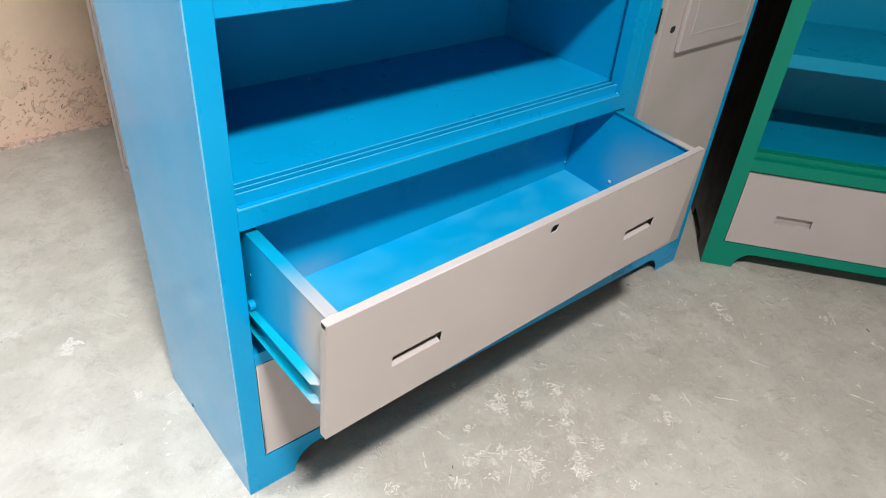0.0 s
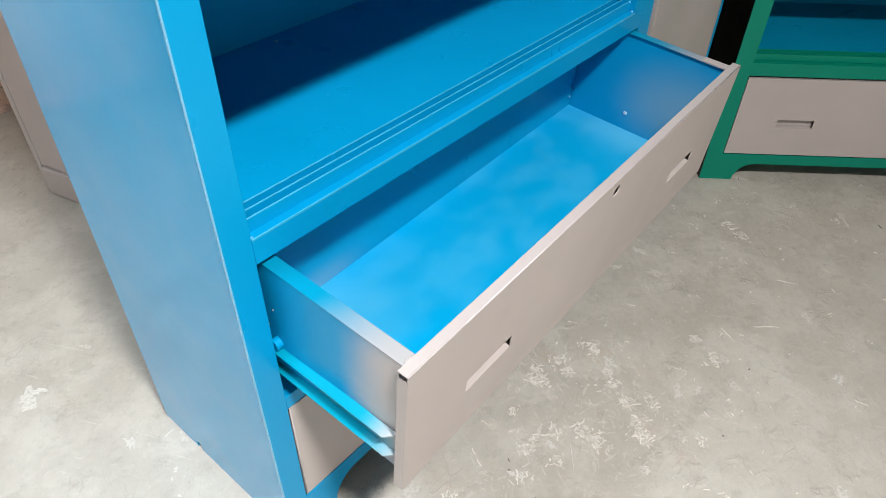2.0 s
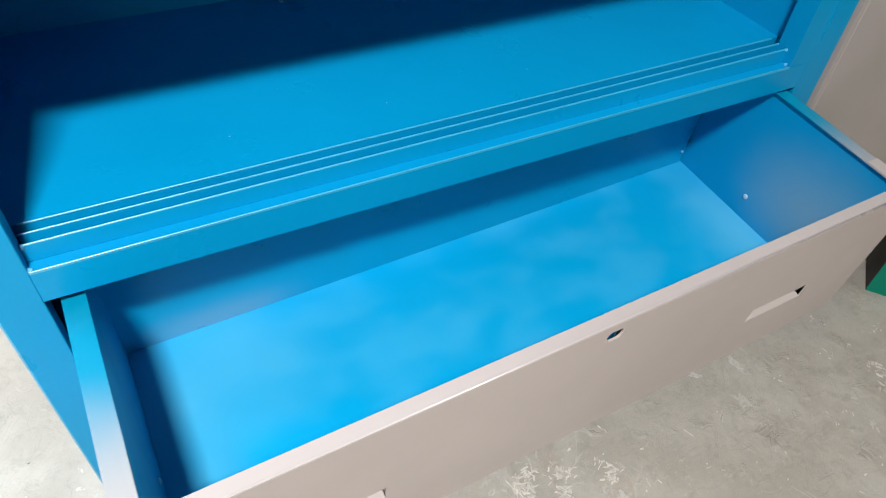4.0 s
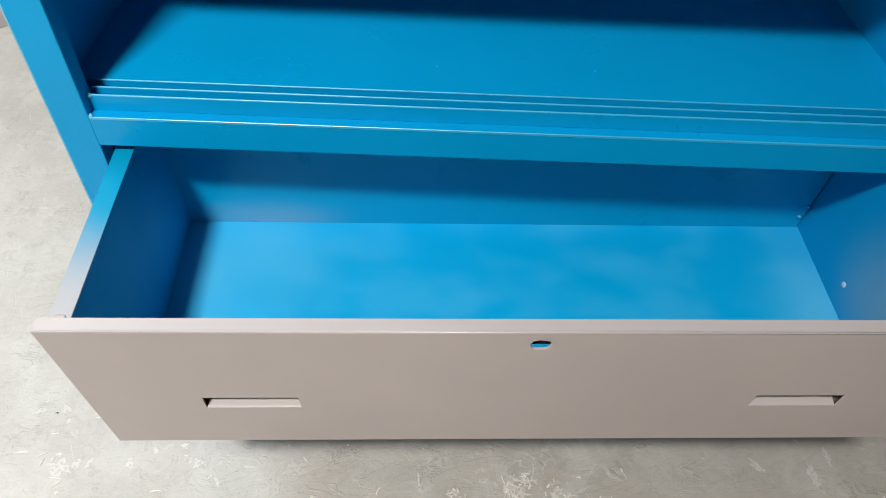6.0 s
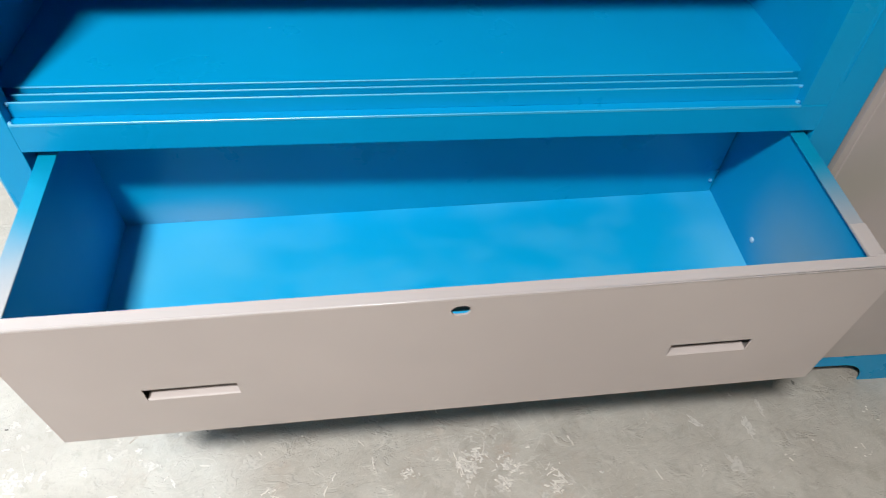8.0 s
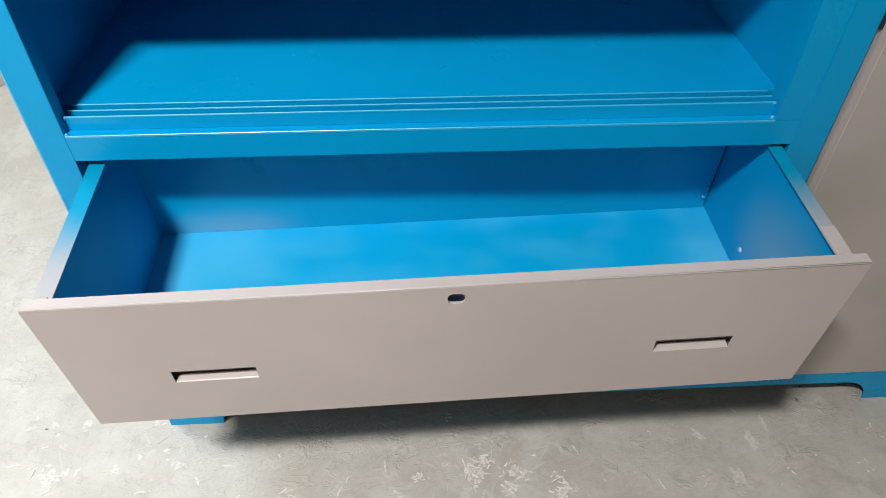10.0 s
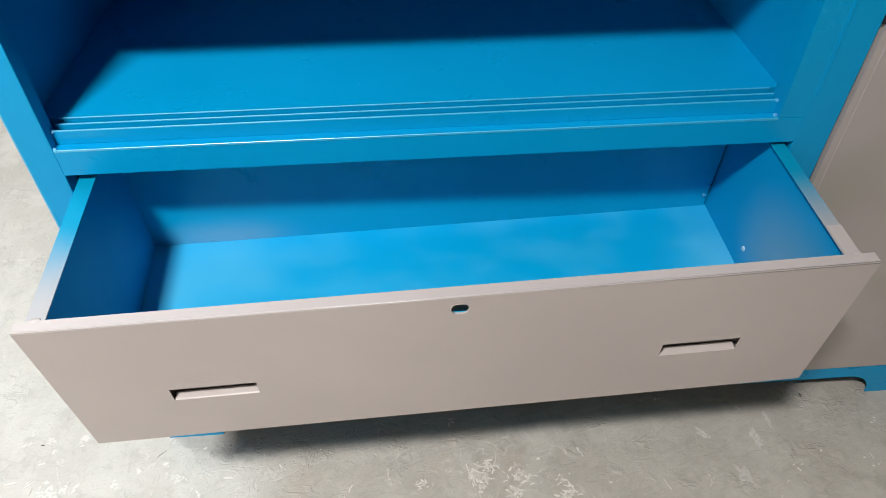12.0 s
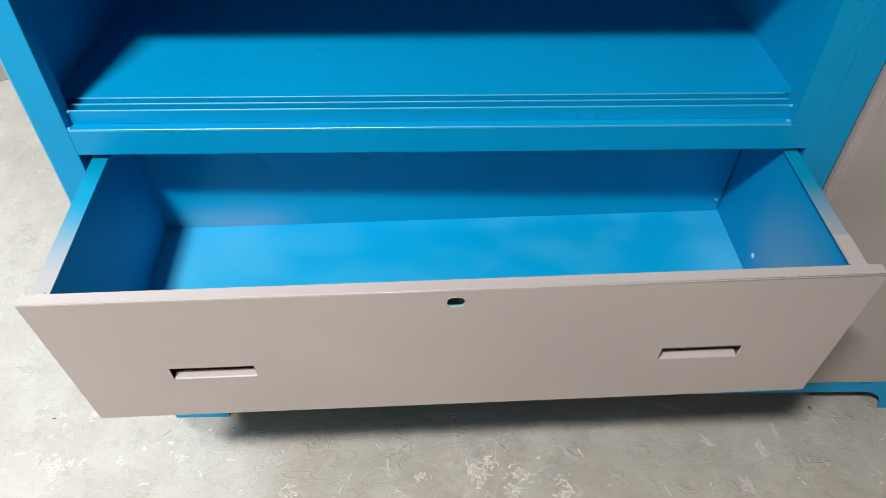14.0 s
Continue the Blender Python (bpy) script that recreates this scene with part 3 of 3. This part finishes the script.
def rivet(place, parent, r=0.004):
    bm = bmesh.new()
    bmesh.ops.create_uvsphere(bm, u_segments=12, v_segments=8, radius=r, matrix=Matrix.Translation(place) @ Matrix.Diagonal((0.5, 1, 1, 1)))
    return part("rivet", bm, RIVET, parent, "small pale rivet, painted over")


rivet((0.9170, 0.180, 0.074), drawer, 0.0044)
weld((0.908, 0.3105, 0.062), drawer, 0.0030)
weld((0.913, 0.3110, 0.082), drawer, 0.0022)
rivet((0.0305, 0.12, 0.075), drawer)

lower = part("drawer", drawer_front(0.9375, 0.236, [(0.115, 0.211, 0.095, 0.118), (0.717, 0.813, 0.095, 0.118)], (0.464, 0.215, 0.0098, 0.0072)), GREY, cab, "closed grey lower drawer", pose(0.0415, -0.001, 0.0965))
for q in [(0.115, 0.211, 0.095, 0.118), (0.717, 0.813, 0.095, 0.118)]:
    part("handle_recess", handle_cup(q), GREY, lower)

part("folded_edge", rod((0.0012, 0.0008, 0.002), (0.0012, 0.0008, 0.234), 0.0014), GREY_EDGE, lower)
part("folded_edge", rod((0.002, 0.0008, 0.0012), (0.9355, 0.0008, 0.0012), 0.0014), GREY_EDGE, lower)

# ---- green cabinet ----
green = thing("steel_cabinet", "green framed steel cabinet with black sides and a grey drawer", "cabinet", pose(1.515, -0.055, 0, 0, 0, -51.5))
GW = 0.95
# darker copy of the blue enamel, standing in for a less lit interior
dim_inner_blue = enamel("dim_inside_enamel", (0.0, 0.235, 0.385))
part("side_panel", prism([(0.004, 0.0), (0.09, 0.0), (0.105, 0.04), (0.28, 0.04), (0.295, 0.0), (0.395, 0.0), (0.395, H), (0.004, H)], "x", 0.0, T), BLACK, green, "black enamelled side panel")
part("side_panel", prism([(0.004, 0.0), (0.395, 0.0), (0.395, H), (0.004, H)], "x", GW - T, GW), BLACK, green)
part("back_panel", boxed(T, GW - T, 0.392, 0.395, 0.05, H), dim_inner_blue, green)
part("top_panel", boxed(0, GW, 0.003, 0.395, H, H + 0.02, bev=0.004), GREEN, green)
part("base_skirt", skirt(GW, 0.0875, 0.0, 0.003, foot=0.094), GREEN, green)
part("stile", merged(boxed(0.0, 0.046, 0.0, 0.003, 0.0875, H), boxed(0.0435, 0.046, 0.003, 0.02, 0.0875, H)), GREEN, green)
part("stile", boxed(GW - 0.046, GW, 0.0, 0.003, 0.0875, H), GREEN, green)
part("rail", merged(boxed(0.046, GW - 0.046, 0.0, 0.003, 0.334, 0.370), boxed(0.046, GW - 0.046, 0.003, 0.018, 0.3675, 0.370)), GREEN, green)
for y in (0.018, 0.033, 0.048):
    part("glass_track", boxed(0.0465, GW - 0.0465, y, y + 0.0022, 0.3702, 0.388, bev=0.0006), GREEN, green)
part("track_bed", boxed(0.0465, GW - 0.0465, 0.0202, 0.052, 0.3705, 0.373), GREEN, green)
part("shelf", boxed(T, GW - T, 0.052, 0.392, 0.3855, 0.388), dim_inner_blue, green)
part("shelf", merged(boxed(0.046, GW - 0.046, 0.012, 0.0145, 0.639, 0.674), boxed(T, GW - T, 0.0145, 0.392, 0.6695, 0.672)), dim_inner_blue, green, "blue shelf with a folded front lip")
part("inner_wall", boxed(0.012, 0.0145, 0.02, 0.392, 0.37, H - 0.01), dim_inner_blue, green)
part("bottom_panel", boxed(T, GW - T, 0.003, 0.392, 0.084, 0.0875), GREEN, green)
GH = [(0.118, 0.220, 0.086, 0.113), (0.64, 0.742, 0.086, 0.113)]
gd = part("drawer", drawer_front(GW - 0.096, 0.236, GH, (0.43, 0.21, 0.0098, 0.0072)), GREY, green, "closed grey drawer", pose(0.048, -0.001, 0.0915))
for q in GH:
    part("handle_recess", handle_cup(q), GREY, gd)

# ---- grey cupboard behind ----
behind = thing("steel_cupboard", "grey steel cupboard standing behind the blue cabinet", "cupboard", pose(0.211, 1.287, 0, 0, 0, 15))
part("edge_fold", boxed(-0.002, 0.018, -0.002, 0.018, 0.0, 1.9, bev=0.0085), GREY, behind)
part("body", boxed(0.014, 0.5, -0.30, 0.010, 0.0, 1.9, bev=0.003), GREY, behind)
part("foot_plate", boxed(-0.006, 0.013, -0.30, -0.003, 0.003, 0.09, bev=0.005), GREY, behind)
part("upper_plate", boxed(0.002, 0.014, -0.30, 0.003, 0.093, 1.9, bev=0.004), GREY, behind)
corner = thing("steel_cupboard", "grey enamelled steel cupboard by the wall", "cupboard", pose(-0.872, 1.256, 0, 0, 0, 45))
part("body", boxed(-0.5, 0.12, 0.0, 0.3, 0.0, 1.8, bev=0.004), GREY, corner)

# ---- plaster flakes and scrapes on the concrete ----
FLAKE = material("plaster_flake", (0.62, 0.59, 0.52), 0.85)
geo = FLAKE.node_tree.nodes.new("ShaderNodeNewGeometry")
set_in(FLAKE, "Base Color", blend(FLAKE, geo.outputs["Random Per Island"], (0.51, 0.465, 0.41), (0.72, 0.67, 0.60)))
rng = random.Random(7)
flakes, smears = bmesh.new(), bmesh.new()


def raised(bm, outline, top, foot=1.25):
    """A low ragged crust: an outline of (x, y) lifted off the floor, with sloping sides."""
    cx, cy = sum(p[0] for p in outline) / len(outline), sum(p[1] for p in outline) / len(outline)
    up = [bm.verts.new((x, y, top * rng.uniform(0.7, 1.2))) for x, y in outline]
    down = [bm.verts.new((cx + (x - cx) * foot, cy + (y - cy) * foot, -0.0003)) for x, y in outline]
    bm.faces.new(up)
    for k in range(len(up)):
        bm.faces.new((down[k - 1], down[k], up[k], up[k - 1]))


def stroke(x, y, length, width, turn):
    """A short bent scrape of plaster with ragged edges."""
    c, q = math.cos(turn), math.sin(turn)
    bend = rng.uniform(-0.3, 0.3) * length
    left, right = [], []
    for u in (-0.5, -0.22, 0.1, 0.34, 0.5):
        half = width * (0.5 - 0.7 * u * u) * rng.uniform(0.55, 1.35)
        mid = bend * (u * u - 0.1) + rng.gauss(0, width * 0.12)
        for side, w in ((left, mid + half), (right, mid - half)):
            a, b = u * length, w
            side.append((x + c * a - q * b, y + q * a + c * b))
    raised(flakes, left + right[::-1], rng.uniform(0.0006, 0.0021))


def smear(x, y, size, top=0.0004):
    """A thin pale film of plaster with a torn outline."""
    steps, start, squash, turn = 18, rng.uniform(0, 50), rng.uniform(0.35, 0.8), rng.uniform(0, math.pi)
    pts = []
    for k in range(steps):
        a = 2 * math.pi * k / steps
        rad = size * max(0.25, 0.8 + 0.9 * noise.noise((math.cos(a) * 1.7 + start, math.sin(a) * 1.7, 0.0)) + rng.uniform(-0.12, 0.12))
        u, v = rad * math.cos(a), rad * math.sin(a) * squash
        pts.append((x + u * math.cos(turn) - v * math.sin(turn), y + u * math.sin(turn) + v * math.cos(turn)))
    raised(smears, pts, top, 1.05)


# clumps of scrapes: place, spread and number of strokes
clumps = [(0.563, -0.114, 0.013, 34), (0.589, -0.100, 0.010, 20), (0.647, -0.126, 0.013, 24), (0.630, -0.155, 0.010, 16), (0.720, -0.172, 0.008, 10),
          (0.684, -0.228, 0.014, 28), (0.658, -0.250, 0.010, 18), (0.484, -0.220, 0.014, 24), (0.417, -0.198, 0.012, 20), (0.518, -0.296, 0.016, 34),
          (0.591, -0.355, 0.016, 36), (0.638, -0.295, 0.011, 16), (0.669, -0.342, 0.010, 14), (0.656, -0.450, 0.009, 14), (0.526, -0.254, 0.013, 20),
          (0.617, -0.339, 0.013, 20), (0.870, -0.384, 0.016, 26), (1.361, -0.214, 0.015, 18), (1.331, -0.262, 0.012, 14), (0.469, -0.125, 0.009, 12),
          (0.570, -0.138, 0.010, 14), (0.231, -0.152, 0.012, 16), (0.723, -0.162, 0.012, 14), (1.565, -0.446, 0.013, 10), (0.440, -0.200, 0.012, 12),
          (0.359, -0.232, 0.012, 12), (0.433, -0.261, 0.010, 12), (1.583, -0.574, 0.014, 10), (0.957, -0.361, 0.009, 6)]
for cx, cy, spread, count in clumps:
    lean = rng.uniform(0, math.pi)
    for _ in range(2 + count // 14):
        smear(rng.gauss(cx, spread * 0.8), rng.gauss(cy, spread * 0.8), spread * rng.uniform(0.5, 1.0))
    for _ in range(count):
        length = min(0.020, 0.004 + rng.expovariate(1 / 0.004))
        stroke(rng.gauss(cx, spread * 0.8), rng.gauss(cy, spread * 0.8), length, rng.uniform(0.0013, 0.0036), rng.choice((lean, lean, lean + 0.9, lean + 1.6)) + rng.gauss(0, 0.25))
# single long scratches: two ends
for x0, y0, x1, y1 in ((1.030, -0.415, 1.062, -0.452), (0.955, -0.395, 0.972, -0.357), (1.330, -0.620, 1.345, -0.665), (0.757, -0.078, 0.762, -0.094), (0.325, -0.155, 0.342, -0.120),
                       (0.383, -0.062, 0.391, -0.072), (0.406, -0.095, 0.412, -0.122), (0.962, -0.655, 0.966, -0.680), (1.225, -0.400, 1.240, -0.440), (0.44, -0.29, 0.475, -0.262), (0.79, -0.32, 0.80, -0.35)):
    turn, far = math.atan2(y1 - y0, x1 - x0), math.hypot(x1 - x0, y1 - y0)
    for k in range(3):
        u = (k + 0.5) / 3
        stroke(x0 + (x1 - x0) * u + rng.gauss(0, 0.0006), y0 + (y1 - y0) * u, far * rng.uniform(0.3, 0.5), rng.uniform(0.0012, 0.0024), turn + rng.gauss(0, 0.08))
# stray crumbs
for _ in range(170):
    x, y = rng.triangular(0.1, 1.9, 0.6), rng.triangular(-0.95, 0.05, -0.25)
    for _ in range(rng.choice((1, 1, 2, 3))):
        stroke(rng.gauss(x, 0.006), rng.gauss(y, 0.006), 0.0025 + rng.expovariate(1 / 0.003), rng.uniform(0.0010, 0.0024), rng.uniform(0, math.pi))
for _ in range(46):
    smear(rng.uniform(0.05, 1.7), rng.triangular(-1.0, 0.1, -0.2), rng.uniform(0.006, 0.022))
# torn skin of the screed beside the cabinet's corner, and single pale patches
for cx, cy, spread, count in ((0.0, -0.06, 0.05, 26), (-0.2, -0.03, 0.04, 12), (-0.2, -0.11, 0.05, 12), (0.13, -0.10, 0.04, 16), (-0.05, 0.34, 0.03, 5), (-0.15, 0.15, 0.05, 7), (-0.03, 0.08, 0.025, 6)):
    for _ in range(count):
        smear(rng.gauss(cx, spread), rng.gauss(cy, spread), 0.004 + rng.expovariate(1 / 0.005), rng.uniform(0.0002, 0.0007))
    for _ in range(count // 3):
        stroke(rng.gauss(cx, spread), rng.gauss(cy, spread), rng.uniform(0.006, 0.018), rng.uniform(0.0012, 0.0022), rng.gauss(0.5, 0.6))
for x, y, size in ((-0.165, 0.633, 0.030), (-0.140, 0.642, 0.020), (-0.015, 0.684, 0.016), (-0.256, 0.762, 0.024), (1.416, -0.193, 0.018), (1.346, -0.260, 0.016), (1.257, -0.238, 0.012)):
    smear(x, y, size, 0.0007)
FILM = material("thin_plaster_film", (0.47, 0.44, 0.39), 0.8)
tint = FILM.node_tree.nodes.new("ShaderNodeNewGeometry")
film = blend(FILM, tint.outputs["Random Per Island"], (0.47, 0.425, 0.37), (0.60, 0.56, 0.505))
film = blend(FILM, ramp(FILM, noise_tex(FILM, 160.0, 4.0, 0.6), 0.48, 0.60, 0.0, 0.7), film, (0.40, 0.365, 0.315))
set_in(FILM, "Base Color", film)
tagged(new("plaster_film", mesh_of("plaster_film", smears, FILM)), "thin pale smears of plaster on the concrete floor", "debris", kind="stuff")
tagged(new("plaster_flakes", mesh_of("plaster_flakes", flakes, FLAKE)), "pale plaster flakes and scrapes strewn on the concrete floor", "debris", kind="stuff")

# ---- crumbled plaster along the foot of the wall ----
crumbs = bmesh.new()
CRUMB = material("crumbled_plaster", (0.38, 0.28, 0.21), 0.9)
set_in(CRUMB, "Base Color", blend(CRUMB, ramp(CRUMB, noise_tex(CRUMB, 30.0, 5.0, 0.7), 0.38, 0.62), (0.30, 0.25, 0.21), (0.66, 0.46, 0.37)))
bump(CRUMB, noise_tex(CRUMB, 120.0, 5.0, 0.7), 0.5, 0.003)
for _ in range(150):
    x = rng.uniform(-0.9, 0.75)
    y = 1.822 + WALL_TURN * x - abs(rng.gauss(0.0, 0.022))
    r = min(0.007, 0.002 + rng.expovariate(1 / 0.0015))
    made = bmesh.ops.create_icosphere(crumbs, subdivisions=1, radius=r, matrix=Matrix.Translation((x, y, r * 0.25)) @ Matrix.Diagonal((1.3, 1.0, 0.55, 1)))
    for v in made["verts"]:
        v.co += Vector((rng.uniform(-1, 1), rng.uniform(-1, 1), rng.uniform(-0.6, 0.6))) * r * 0.3
ragged = bmesh.new()
rows = []
for k in range(241):
    x = -1.0 + 2.0 * k / 240
    wall_y = 1.822 + WALL_TURN * x
    out = 0.012 + 0.022 * max(0.0, noise.noise((x * 9, 1.0, 0.0)) + 0.3 + 0.6 * noise.noise((x * 45, 2.0, 0.0)))
    up = 0.006 + 0.012 * max(0.0, noise.noise((x * 14, 5.0, 0.0)) + 0.3 + 0.7 * noise.noise((x * 60, 7.0, 0.0)))
    rows.append([ragged.verts.new(p) for p in ((x, wall_y + 0.004, up), (x, wall_y - out * 0.5, up * 0.6), (x, wall_y - out, -0.001))])
for a, b in zip(rows, rows[1:]):
    for k in (0, 1):
        ragged.faces.new((a[k], a[k + 1], b[k + 1], b[k]))
tagged(new("plaster_skirting", mesh_of("plaster_skirting", ragged, CRUMB)), "ragged edge of crumbled plaster at the foot of the wall", "debris", kind="stuff")
grit = bmesh.new()
for _ in range(34):
    x, y, r, a = rng.uniform(-0.6, 1.9), rng.uniform(-0.9, 1.6), rng.uniform(0.0009, 0.0022), rng.uniform(0, math.pi)
    bmesh.ops.create_icosphere(grit, subdivisions=1, radius=r, matrix=Matrix.Translation((x, y, r * 0.35)) @ Matrix.Rotation(a, 4, "Z") @ Matrix.Diagonal((rng.choice((1.0, 1.4, 2.2, 5.0)), 0.8, 0.5, 1)))
GRIT = material("dark_grit", (0.06, 0.055, 0.05), 0.8)
tagged(new("workshop_grit", mesh_of("workshop_grit", grit, GRIT)), "dark grit and metal crumbs scattered on the concrete", "debris", kind="stuff")
tagged(new("plaster_crumbs", mesh_of("plaster_crumbs", crumbs, CRUMB)), "crumbled peach plaster along the foot of the wall", "debris", kind="stuff")
